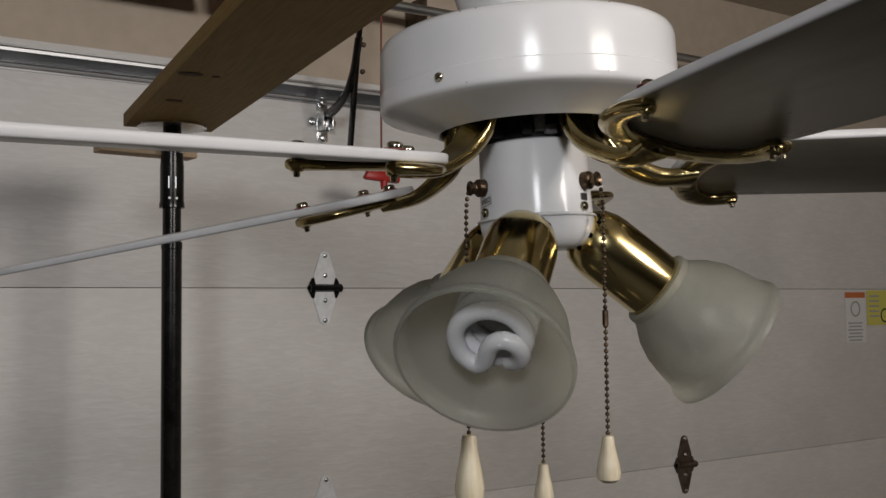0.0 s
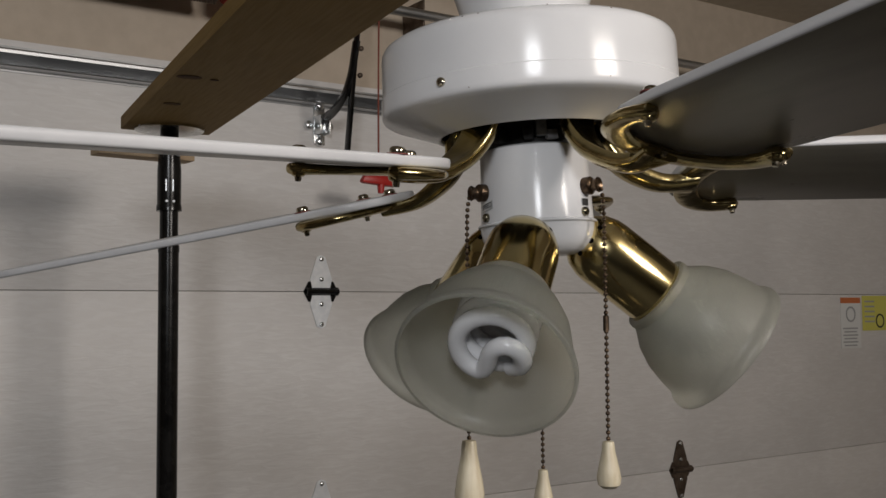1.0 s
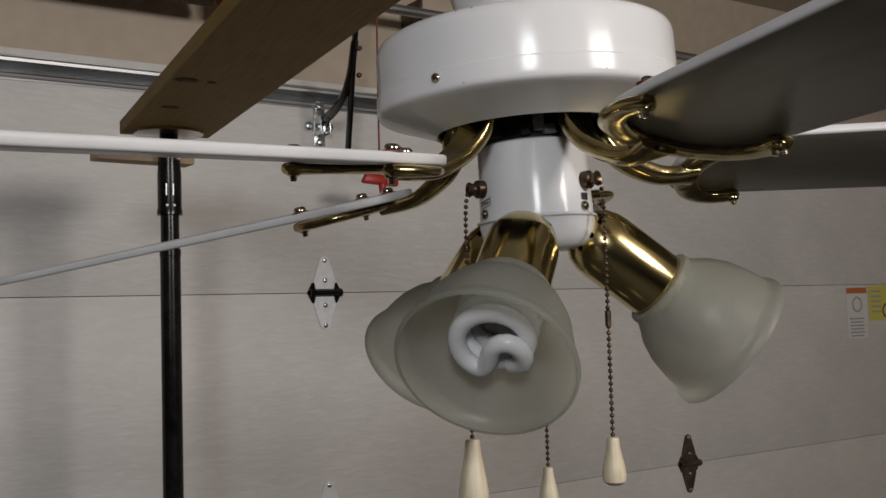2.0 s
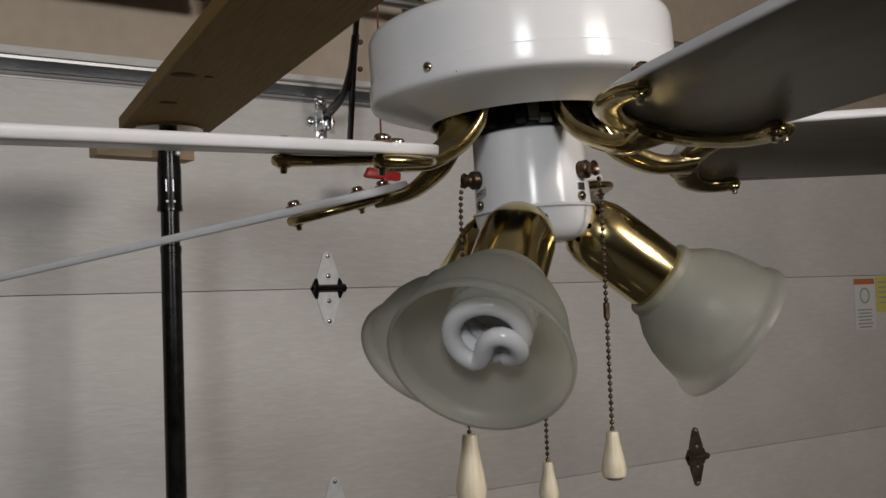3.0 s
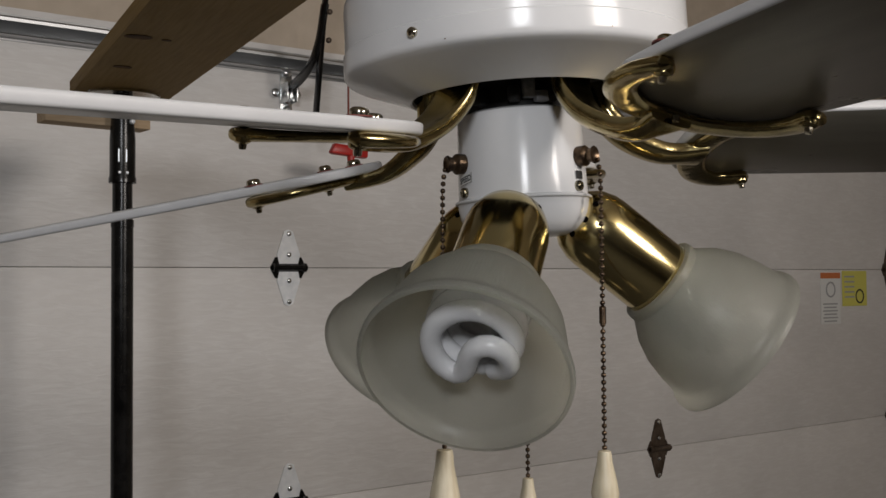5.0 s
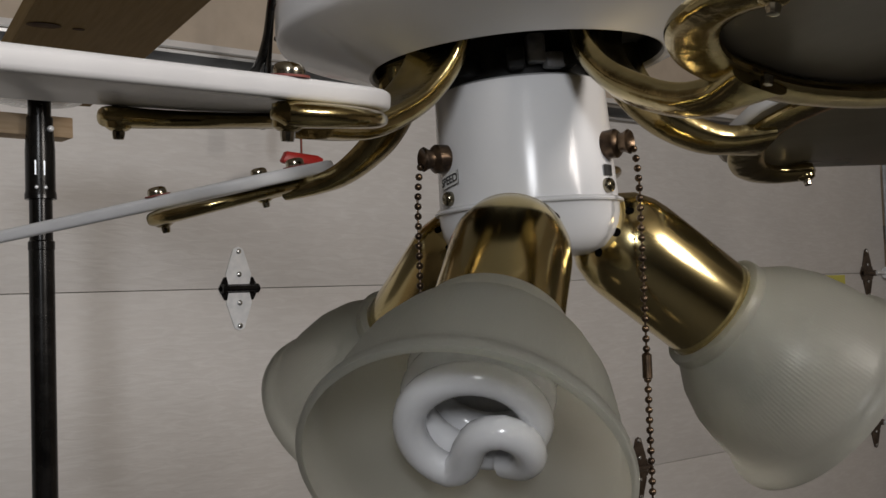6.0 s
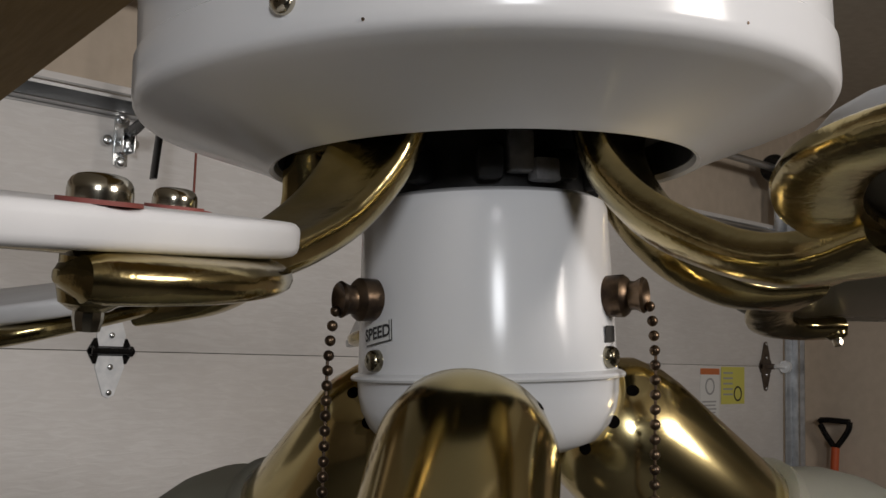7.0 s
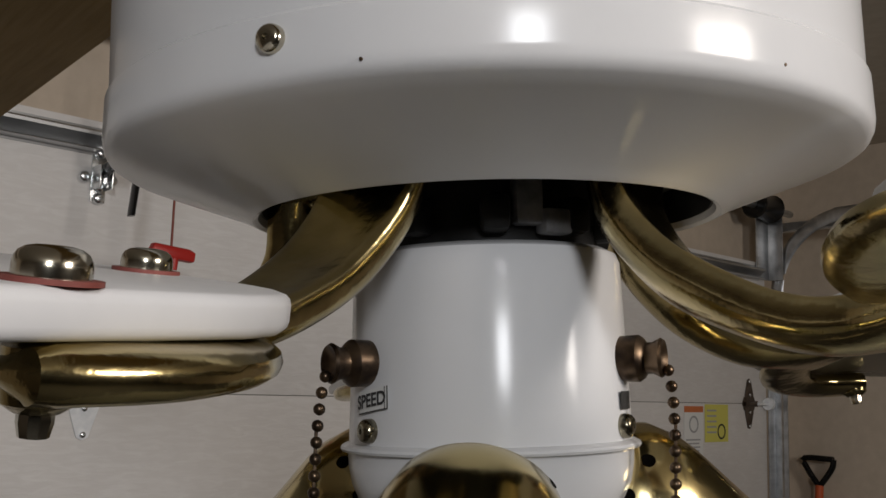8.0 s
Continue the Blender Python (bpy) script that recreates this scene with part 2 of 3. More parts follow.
def add_hinge(x, z, material, label):
    h = part("hinge", hinge_mesh(), material, door, label, at=pose(x, -0.001, z))
    bm = lathe([(0, -0.042), (0.007, -0.042), (0.007, 0.042), (0, 0.042)], 12, m=pose(0, -0.011, 0, 0, 90, 0))
    wing = [(-0.046, 0), (-0.033, 0.024), (0.033, 0.024), (0.046, 0), (0.033, -0.024), (-0.033, -0.024)]
    front = [bm.verts.new((x, -0.0022, z)) for x, z in wing]
    back = [bm.verts.new((x, 0.001, z)) for x, z in wing]
    bm.faces.new(front)
    for i in range(6):
        bm.faces.new((front[i], front[(i + 1) % 6], back[(i + 1) % 6], back[i]))
    bmesh.ops.recalc_face_normals(bm, faces=bm.faces)
    for s in (-1, 1):
        box(0.012, 0.014, 0.02, pose(s * 0.036, -0.008, 0), 0.003, bm)
    part("knuckle", bm, BLACK if material is STEEL else material, h)
    for dz in (0.03, 0.078, -0.03, -0.078):
        part("screw", screw_mesh(0.006, 0.005, m=pose(0, -0.003, dz, 90)), ZINC, h)
    return h


for hx in (0.15, 1.34, 2.555):
    for k in range(3):
        add_hinge(hx, JOINT - PITCH * k, STEEL if hx < 2 else SPRING, "galvanised diamond-shaped section hinge" if hx < 2 else "dark weathered diamond-shaped section hinge")
# end hinges with rollers beside the track
for k in range(3):
    h = add_hinge(3.8, JOINT - PITCH * k, SPRING, "dark end hinge with roller stem")
    part("roller_stem", lathe([(0, 0), (0.006, 0), (0.006, 0.07), (0.022, 0.07), (0.022, 0.085), (0, 0.085)], 16, m=pose(0.03, -0.02, 0, 0, 90, 0)), STEEL, h)

# strut along the top section
bm = bmesh.new()
prof = [(0.0, 0.03), (-0.003, 0.03), (-0.004, 0.02), (-0.03, 0.019), (-0.034, 0.015), (-0.033, 0.009), (-0.02, 0.004), (-0.006, -0.0135), (-0.03, -0.0145), (-0.032, -0.0175), (-0.004, -0.019), (-0.003, -0.023), (0, -0.023)]
rows = [[bm.verts.new((x, y - 0.0005, 2.068 + z)) for y, z in prof] for x in (DX0 + 0.05, DX1 - 0.05)]
for i in range(len(prof) - 1):
    bm.faces.new((rows[0][i], rows[0][i + 1], rows[1][i + 1], rows[1][i]))
bmesh.ops.recalc_face_normals(bm, faces=bm.faces)
part("strut", bm, RAIL, door, "galvanised steel reinforcing strut")
# opener bracket on the top section
bm = box(0.03, 0.004, 0.1, pose(1.335, -0.002, 2.005), 0.001)
box(0.004, 0.04, 0.045, pose(1.323, -0.02, 2.0), 0.001, bm)
box(0.004, 0.04, 0.045, pose(1.347, -0.02, 2.0), 0.001, bm)
br = part("opener_bracket", bm, ZINC, door, "zinc-plated bracket for the opener arm")
for x, z in ((1.335, 2.05), (1.335, 1.962), (1.305, 2.0), (1.36, 2.0), (1.335, 1.985)):
    part("bolt", screw_mesh(0.011, 0.01, m=pose(x, -0.004, z, 90)), ZINC, br)

# warning labels
lab = part("warning_label", box(0.115, 0.001, 0.18, pose(3.435, -0.0015, 1.5)), TAGWHITE, door, "white safety label with an orange band", 0)
part("orange_band", box(0.115, 0.001, 0.02, pose(3.435, -0.0025, 1.579)), TAGORANGE, lab, "", 0)
part("pictogram", lathe([(0.022, 0), (0.028, 0), (0.028, 0.001), (0.022, 0.001)], 24, m=pose(3.435, -0.0022, 1.53, 90)), INKGREY, lab)
for k in range(6):
    part("print_bar", box(0.085 - 0.012 * (k % 2), 0.0006, 0.005, pose(3.432, -0.0022, 1.48 - 0.012 * k)), INKGREY, lab, "", 0)
lab = part("warning_label", box(0.15, 0.001, 0.125, pose(3.58, -0.0015, 1.533)), TAGYELLOW, door, "yellow safety label with a round pictogram", 0)
part("pictogram", lathe([(0.02, 0), (0.026, 0), (0.026, 0.001), (0.02, 0.001)], 24, m=pose(3.61, -0.0022, 1.505, 90)), INK, lab)
for k in range(5):
    part("print_bar", box(0.06, 0.0006, 0.006, pose(3.548, -0.0022, 1.575 - 0.018 * k)), INKGREY, lab, "", 0)

# tracks and right end
track = empty("door_track", pose(0, 0, 0), "galvanised vertical and curved garage door track", "door track")
bm = box(0.004, 0.05, 2.0, pose(3.985, DOOR_Y - 0.03, 1.0))
box(0.05, 0.004, 2.0, pose(3.962, DOOR_Y - 0.004, 1.0), bm=bm)
box(0.012, 0.004, 2.0, pose(3.945, DOOR_Y - 0.053, 1.0), bm=bm)
part("vertical_rail", bm, RAIL, track)
arc = [(3.965, DOOR_Y - 0.03 - 0.28 * (1 - math.cos(a)), 2.0 + 0.28 * math.sin(a)) for a in [k * math.pi / 16 for k in range(9)]]
part("curved_rail", tube(arc + [(3.965, 1.6, 2.285), (3.965, -0.6, 2.3)], 0.024, wide=0.006, per=2, up=Vector((0, -0.3, 1))), RAIL, track)
bm = box(0.035, 0.35, 0.004, pose(3.99, 2.28, 2.235))
box(0.004, 0.35, 0.035, pose(4.005, 2.28, 2.253), bm=bm)
part("angle_bracket", bm, RAIL, track)
bm = box(0.09, 0.004, 0.3, pose(3.9, 2.392, 2.2), 0.001)
box(0.004, 0.06, 0.3, pose(3.945, 2.364, 2.2), 0.001, bm)
part("flag_bracket", bm, RAIL, track)
part("jamb_bracket", box(0.05, 0.1, 0.05, pose(4.0, 2.42, 1.75), 0.004), STEEL, track)

# torsion shaft and spring above the door
shaft = empty("torsion_spring", pose(0, 2.355, 2.308), "oily torsion spring and shaft above the door", "torsion spring")
part("shaft", lathe([(0, DX0 - 0.1), (0.013, DX0 - 0.1), (0.013, DX1 + 0.12), (0, DX1 + 0.12)], 16, m=pose(0, 0, 0, 0, 90, 0)), RAIL, shaft)
coil = [(DX0 + 0.3 + 0.0065 * k / 8, 0.062 * math.cos(k * math.pi / 4), 0.062 * math.sin(k * math.pi / 4)) for k in range(8 * 262)]
part("spring", tube(coil, 0.0034, n=5, per=0, up=Vector((1, 0, 0))), SPRING, shaft)
part("winding_cone", lathe([(0.014, 0), (0.058, 0), (0.067, 0.02), (0.067, 0.05), (0.03, 0.08), (0.014, 0.07)], 20, m=pose(1.08, 0, 0, 0, 90, 0)), RED, shaft, "red-painted winding cone")
part("bearing_plate", box(0.006, 0.1, 0.07, pose(1.62, 0.06, 0.01), 0.002), SPRING, shaft)
part("cable_drum", lathe([(0.014, 0), (0.046, 0), (0.05, 0.01), (0.046, 0.02), (0.046, 0.12), (0.052, 0.135), (0.014, 0.135)], 24, m=pose(3.77, 0, 0, 0, 90, 0)), BLACK, shaft)

# opener: rail, arm, release cord
opener = empty("door_opener", pose(0, 0, 0), "black opener rail with arm and release cord", "door opener")
part("rail", box(0.035, 3.4, 0.035, pose(1.35, 0.6, 2.42), 0.004), BLACK, opener)
part("trolley", box(0.05, 0.14, 0.04, pose(1.35, 2.1, 2.4), 0.006), BLACK, opener)
part("straight_arm", tube([(1.343, 2.16, 2.41), (1.326, 2.19, 2.18), (1.305, 2.2, 1.905)], 0.004, wide=0.013, per=4, up=Vector((1, 0, 0))), BLACK, opener)
part("curved_arm", tube([(1.324, 2.19, 2.16), (1.316, 2.2, 2.085), (1.309, 2.22, 2.04), (1.316, 2.28, 2.018), (1.335, 2.375, 2.012)], 0.013, wide=0.006, per=6, up=Vector((0, 0.6, 1))), BLACK, opener)
for z, y in ((2.14, 2.185), (2.08, 2.19)):
    part("bolt", screw_mesh(0.006, 0.008, m=pose(1.326, y - 0.01, z, 90)), SPRING, opener)
part("release_cord", tube([(1.386, 2.19, 2.4), (1.384, 2.195, 2.1), (1.386, 2.2, 1.86)], 0.0022, per=3, n=6), CORD, opener, "thin red release cord")
bm = box(0.092, 0.02, 0.024, pose(1.386, 2.2, 1.85, 0, 3.5, 0), 0.006)
for v in bm.verts:
    if v.co.z > 1.854:
        v.co.x = 1.386 + (v.co.x - 1.386) * 0.86
lathe([(0, -0.03), (0.007, -0.03), (0.009, -0.01), (0.009, 0)], 12, bm, pose(1.392, 2.2, 1.85))
part("release_handle", bm, RED, opener, "red plastic T-shaped release handle")

# pole and board that carry the fan
pole = empty("support_pole", pose(0.797, 1.899, 0), "black telescopic support pole standing on the floor", "support pole")
part("tube", lathe([(0, 0.01), (0.017, 0.01), (0.017, 1.652), (0.0178, 1.653), (0.0178, 1.664), (0.0155, 1.666), (0.0155, 1.74), (0, 1.74)], 24), BLACK, pole)
part("clamp", lathe([(0.0166, 1.723), (0.0212, 1.723), (0.0212, 1.73), (0.02, 1.735), (0.02, 1.792), (0.0178, 1.826), (0.0178, 1.838), (0, 1.838)], 24), BLACK, pole)
part("inner_tube", lathe([(0.0138, 1.82), (0.0155, 1.82), (0.0155, 1.861), (0, 1.861)], 24), BLACK, pole)
for dx in (-0.005, 0.007):
    part("clamp_slot", box(0.002, 0.002, 0.02, pose(dx - 0.007, -0.0196, 1.765, 0, 0, -20)), STEEL, pole, "", 0)
    part("clamp_rivet", screw_mesh(0.0025, 0.002, m=pose(dx - 0.006, -0.0205, 1.738, 90, 0, -20)), STEEL, pole)
part("clamp_screw", screw_mesh(0.0045, 0.007, m=pose(0.009, -0.0178, 1.82, 90, 0, 0)), STEEL, pole)
part("top_plate", lathe([(0, 1.861), (0.058, 1.861), (0.058, 1.8645), (0, 1.8645)], 32), ZINC, pole, "round steel top plate")
part("foot", lathe([(0, 0), (0.05, 0), (0.05, 0.006), (0.02, 0.02), (0, 0.02)], 24), BLACK, pole)

bd = empty("wooden_board", pose(0.803, 1.938, 1.865, 0, 0, -7.4), "knotty pine board carried by the pole above the fan", "board")
bm = box(0.152, 2.6, 0.023, pose(0.0, -1.3, 0.0115), 0.002)
part("plank", bm, PINE, bd)
for x, y, r in ((-0.055, -0.433, 0.011), (-0.04, -0.25, 0.0085), (-0.02, -0.43, 0.004)):
    part("knot", lathe([(0, 0), (r, 0), (r * 0.9, 0.001), (0, 0.001)], 14, m=pose(x, y, -0.0008) @ Matrix.Diagonal((1.6, 1.0, 1, 1))), KNOT, bd)
st = empty("wooden_batten", pose(0.765, 1.9385, 1.831, 0, 0, 4), "short pine batten behind the pole", "batten")
part("batten", box(0.17, 0.042, 0.03, pose(0.0, 0, 0.0), 0.002), PALEPINE, st)

# shovel against the side wall
sh = empty("shovel", pose(4.15, 2.31, 0), "orange-shafted shovel with black D grip against the wall", "shovel")
part("shaft", tube([(0.0, 0.06, 0.2), (0.0, 0.0, 1.31)], 0.015, per=1), ORANGE, sh)
grip = [(0, -0.055, 1.405), (0, 0.055, 1.405), (0, 0.05, 1.375), (0, 0.02, 1.33), (0, 0.0, 1.31), (0, -0.02, 1.33), (0, -0.05, 1.375), (0, -0.055, 1.405)]
part("grip", tube(grip, 0.011, per=3), BLACK, sh)
part("blade", box(0.01, 0.22, 0.28, pose(0.0, 0.06, 0.15, 4), 0.004), BLACK, sh)

# ---- the fan ----
AXIS = Vector((-0.04, 0.025, 1)).normalized()
CENTRE = Vector((0.699, 0.795, 1.64))


def frame_along(origin, axis):
    ex = (Vector((1, 0, 0)) - axis.x * axis).normalized()
    ey = axis.cross(ex)
    return Matrix.Translation(origin) @ Matrix((ex, ey, axis)).transposed().to_4x4()


FAN = frame_along(CENTRE, AXIS)
fan = empty("ceiling_fan", FAN, "white ceiling fan with brass blade irons and three frosted lights", "ceiling fan")
housing = part("motor_housing", lathe([(0.0, 0.1085), (0.05, 0.1078), (0.092, 0.106), (0.1025, 0.1045), (0.1068, 0.1018), (0.1086, 0.0985), (0.1092, 0.0945), (0.1095, 0.0668), (0.1106, 0.0658), (0.1109, 0.0556), (0.1106, 0.0534), (0.1098, 0.0518), (0.1078, 0.0505), (0.103, 0.0487), (0.0752, 0.0388), (0.0718, 0.0369), (0.0695, 0.0359), (0.068, 0.0366), (0.0675, 0.039), (0.0675, 0.05), (0.0, 0.05)], 96), ENAMEL, fan, "glossy white enamelled motor housing")
part("hanger_bell", lathe([(0, 0.106), (0.05, 0.106), (0.052, 0.109), (0.046, 0.113), (0.047, 0.125), (0.054, 0.15), (0.057, 0.18), (0.058, 0.222), (0, 0.222)], 48), ENAMEL, fan)
for a in (-160.6, -40.6, 79.4):
    m = pose(0, 0, 0, 0, 0, a) @ pose(0.1104, 0, 0.0605, 0, 90, 0)
    part("housing_screw", screw_mesh(0.0033, 0.003, m=m), NICKEL, housing)
for a, z, r in ((-150, 0.0537, 0.1108), (-101, 0.0555, 0.1108), (-152, 0.1022, 0.1064), (-146, 0.1024, 0.1062), (-121, 0.1046, 0.1024), (-97, 0.1024, 0.1062)):
    part("enamel_chip", lathe([(0, 0.0002), (0.0004, 0.0002), (0.0005, -0.0008), (0, -0.0008)], 7, m=pose(0, 0, 0, 0, 0, a) @ pose(r, 0, z, 0, 90, 0)), BRONZE, housing)
part("inner_liner", lathe([(0.0668, 0.0385), (0.0668, 0.0496), (0.05, 0.0496), (0.05, 0.0499), (0.0673, 0.0499), (0.0673, 0.0385), (0.0668, 0.0385)], 64), DARK, fan)
part("flywheel", lathe([(0, 0.0494), (0.06, 0.0494), (0.06, 0.047), (0.052, 0.0458), (0.0335, 0.045), (0.0335, 0.02), (0, 0.02)], 48), DARK, fan, "black motor flywheel inside the opening")
for a in range(0, 360, 36):
    part("rotor_lug", box(0.012, 0.008, 0.01, pose(0, 0, 0, 0, 0, a + 11) @ pose(0.035, 0, 0.033), 0.002), DARK, fan)
for az, r, z, w, h in ((-119, 0.036, 0.0365, 0.008, 0.013), (-107, 0.037, 0.031, 0.009, 0.007)):
    part("motor_terminal", box(0.006, w, h, pose(0, 0, 0, 0, 0, az) @ pose(r, 0, z), 0.0012), MOTORGREY, fan, "grey plastic motor terminal")
switch = part("switch_housing", lathe([(0, 0.026), (0.036, 0.026), (0.0388, 0.0245), (0.0398, 0.022), (0.0416, -0.0284), (0.0428, -0.0288), (0.0438, -0.0294), (0.0441, -0.0301), (0.0437, -0.0308), (0.0422, -0.0311), (0.0419, -0.0316), (0.0417, -0.0355), (0.0408, -0.0405), (0.0385, -0.0455), (0.034, -0.0505), (0.026, -0.0535), (0, -0.055)], 64), ENAMEL, fan, "white switch housing with rolled lip")


def local_dir(az, r, z):
    return pose(0, 0, 0, 0, 0, az) @ pose(r, 0, z, 0, 90, 0)


for a in (171, -75, 48):
    part("switch_screw", screw_mesh(0.0034, 0.0036, m=local_dir(a, 0.0412, -0.0245)), SCREWDARK, switch)

# pull chains with grommets
def pull_chain(az, drop, scale, length, connector):
    g = part("grommet", lathe([(0, 0), (0.0064, 0), (0.0066, 0.0055), (0.0058, 0.0066), (0.0044, 0.0076), (0.0044, 0.0092), (0.0056, 0.0115), (0.005, 0.0124), (0.0036, 0.0115), (0, 0.0088)], 24, m=local_dir(az, 0.0402, -0.006)), BRONZE, fan, "aged bronze chain grommet")
    start = FAN @ (pose(0, 0, 0, 0, 0, az) @ Vector((0.0535, 0, -0.0095)))
    bm = bmesh.new()
    n = int(drop / 0.0044)
    for k in range(n):
        bend = 0.002 * (1 - math.exp(-k * 0.6))
        c = start + Vector((math.cos(radians(az)) * bend, math.sin(radians(az)) * bend, -0.0044 * k))
        bmesh.ops.create_icosphere(bm, subdivisions=2, radius=0.0017, matrix=Matrix.Translation(c))
    bmesh.ops.create_cone(bm, segments=6, radius1=0.0005, radius2=0.0005, depth=0.0044 * (n - 4), matrix=Matrix.Translation(c + Vector((0, 0, 0.0022 * (n - 4)))))
    ch = part("bead_chain", bm, BRONZE, fan, "bronze bead chain")
    ch.matrix_basis = FAN.inverted()
    if connector:
        part("connector", lathe([(0.001, -0.006), (0.0022, -0.005), (0.0022, 0.005), (0.001, 0.006)], 12, m=Matrix.Translation(c + Vector((0, 0, drop - connector)))), BRONZE, ch)
    w, l = scale, length
    part("wooden_pull", lathe([(0, 0.001), (0.45 * w, 0), (0.5 * w, -0.05 * l), (0.55 * w, -0.2 * l), (0.85 * w, -0.55 * l), (1.0 * w, -0.78 * l), (0.9 * w, -0.92 * l), (0.55 * w, -0.99 * l), (0, -l)], 24, m=Matrix.Translation(c + Vector((0, 0, -0.002)))), WOODPULL, ch, "pale turned wooden pull")


pull_chain(167, 0.178, 0.0108, 0.048, 0)
pull_chain(-69, 0.1845, 0.0086, 0.0325, 0.104)
pull_chain(48, 0.215, 0.0078, 0.03, 0)

# blades and irons
ROTOR_AXIS = Vector((-0.027, 0.065, 1)).normalized()
ROTOR = frame_along(Vector((0.7092, 0.7921, 1.64)) + 0.0048 * ROTOR_AXIS, ROTOR_AXIS)
PHASE = -97.7
DROOP = (0.4, 1.0, -1.0, 2.0, 2.0)
TWISTS = (-12.8, -12.8, -8.0, -12.1, -11.6)
LIFT = (0, 0, 0, 0.003, 0.001)
TURNS = (0, 0, 4.2, 0, 0)
OUT = (-0.005, -0.027, -0.012, 0, 0.003)
DIP = (0.0075, 0.004, 0.002, 0.002, 0.002)
SIDE = (-0.006, 0, 0, 0, 0)
WIDE = (0.019, 0.014, 0.0142, 0.0142, 0.0158)
ROOT = (0, 0, 0, 0, 0.0025)
APEX = (-0.007, 0, 0, 0, 0)
BACK = (0.007, 0, 0, 0, 0.001)
UB, VB, UC = 0.190, 0.0477, 0.1364


def blade_mesh(back):
    """Along +x: rounded root and tip, white top and rim, grey underside."""
    bm = bmesh.new()
    half = lambda u: 0.0545 + 0.035 * (u - 0.2)
    out = []
    r = 0.04
    for k in range(7):
        a = math.pi / 2 * k / 6
        out.append((0.126 + back + r * (1 - math.cos(a)), -(half(0.12) - r + r * math.sin(a))))
    for u in (0.2, 0.3, 0.4, 0.5):
        out.append((u, -half(u)))
    for k in range(7):
        a = math.pi / 2 * k / 6
        out.append((0.535 + 0.05 * math.sin(a), -(half(0.55) - 0.05 + 0.05 * math.cos(a))))
    out += [(u, -v) for u, v in out[::-1]]
    h = 0.0034
    top = [bm.verts.new((u, v, h)) for u, v in out]
    bot = [bm.verts.new((u, v, -h)) for u, v in out]
    ft = bm.faces.new(top)
    fb = bm.faces.new(bot[::-1])
    for i in range(len(out)):
        j = (i + 1) % len(out)
        bm.faces.new((bot[i], bot[j], top[j], top[i]))
    bmesh.ops.recalc_face_normals(bm, faces=bm.faces)
    rim = [e for e in bm.edges if len(e.link_faces) == 2 and (ft in e.link_faces or fb in e.link_faces)]
    bmesh.ops.bevel(bm, geom=rim, offset=0.002, segments=3, affect="EDGES", profile=0.5)
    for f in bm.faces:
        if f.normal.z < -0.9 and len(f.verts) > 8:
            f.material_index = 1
    return bm


def iron_mesh(sx, sy, dip, wide, apex):
    """A wishbone iron along +x; sx, sy: where its root sits beside the blade's own line; dip: how far the arm sags below the root."""
    root = [(0.050, 0.046, 1, 0), (0.052, 0.036, 1, 0.1), (0.0575, 0.022, 0.9, 0.4), (0.073, 0.0095, 0.65, 0.9), (0.092, 0.001, 0.3, 1), (0.11, -0.005, 0.1, 0.8), (0.127, -0.0076, 0, 0.3), (0.14, -0.0082, 0, 0)]
    bm = tube([(u + f * sx, f * sy, n - g * dip) for u, n, f, g in root], lambda f: 0.0058 - 0.0008 * f, wide=lambda f: wide - (wide - 0.0095) * min(1, 1.25 * f) + 0.004 * max(0, f - 0.8) / 0.2, n=28, cup=lambda f: 0.0045 * min(1, max(0, 1.35 - 1.35 * f)), square=0.55)
    ring = [(UB + 0.006, -VB, -0.0076), (0.174, -0.0515, -0.0073), (0.156 + 0.6 * apex, -0.0435, -0.0069), (0.1425 + apex, -0.023, -0.0065), (0.1385 + apex, 0, -0.0063)]
    ring += [(u, -v, n) for u, v, n in ring[-2::-1]]
    tip = lambda f: min(1, math.sqrt(max(0.0, min(f, 1 - f)) / 0.02 + 0.06))
    tube(ring, lambda f: (0.0043 - 0.0014 * math.sin(math.pi * f)) * tip(f), bm=bm, n=18, wide=lambda f: (0.0072 + 0.0026 * math.sin(math.pi * f)) * tip(f), per=8, square=0.8)
    for v in (VB, -VB):
        lathe([(0, -0.0128), (0.003, -0.0126), (0.0046, -0.0115), (0.0051, -0.009), (0.005, -0.0045), (0, -0.004)], 16, bm, pose(UB, v, 0))
    return bm


def foot_mesh(sx, sy):
    """The flat cast foot by which an iron is bolted under the flywheel."""
    bm = box(0.02, 0.034, 0.004, pose(0.046 + sx, sy, 0.0415), 0.0015)
    for v in (-0.011, 0.011):
        screw_mesh(0.0036, 0.003, bm=bm, m=pose(0.044 + sx, sy + v, 0.0396, 180))
    return bm


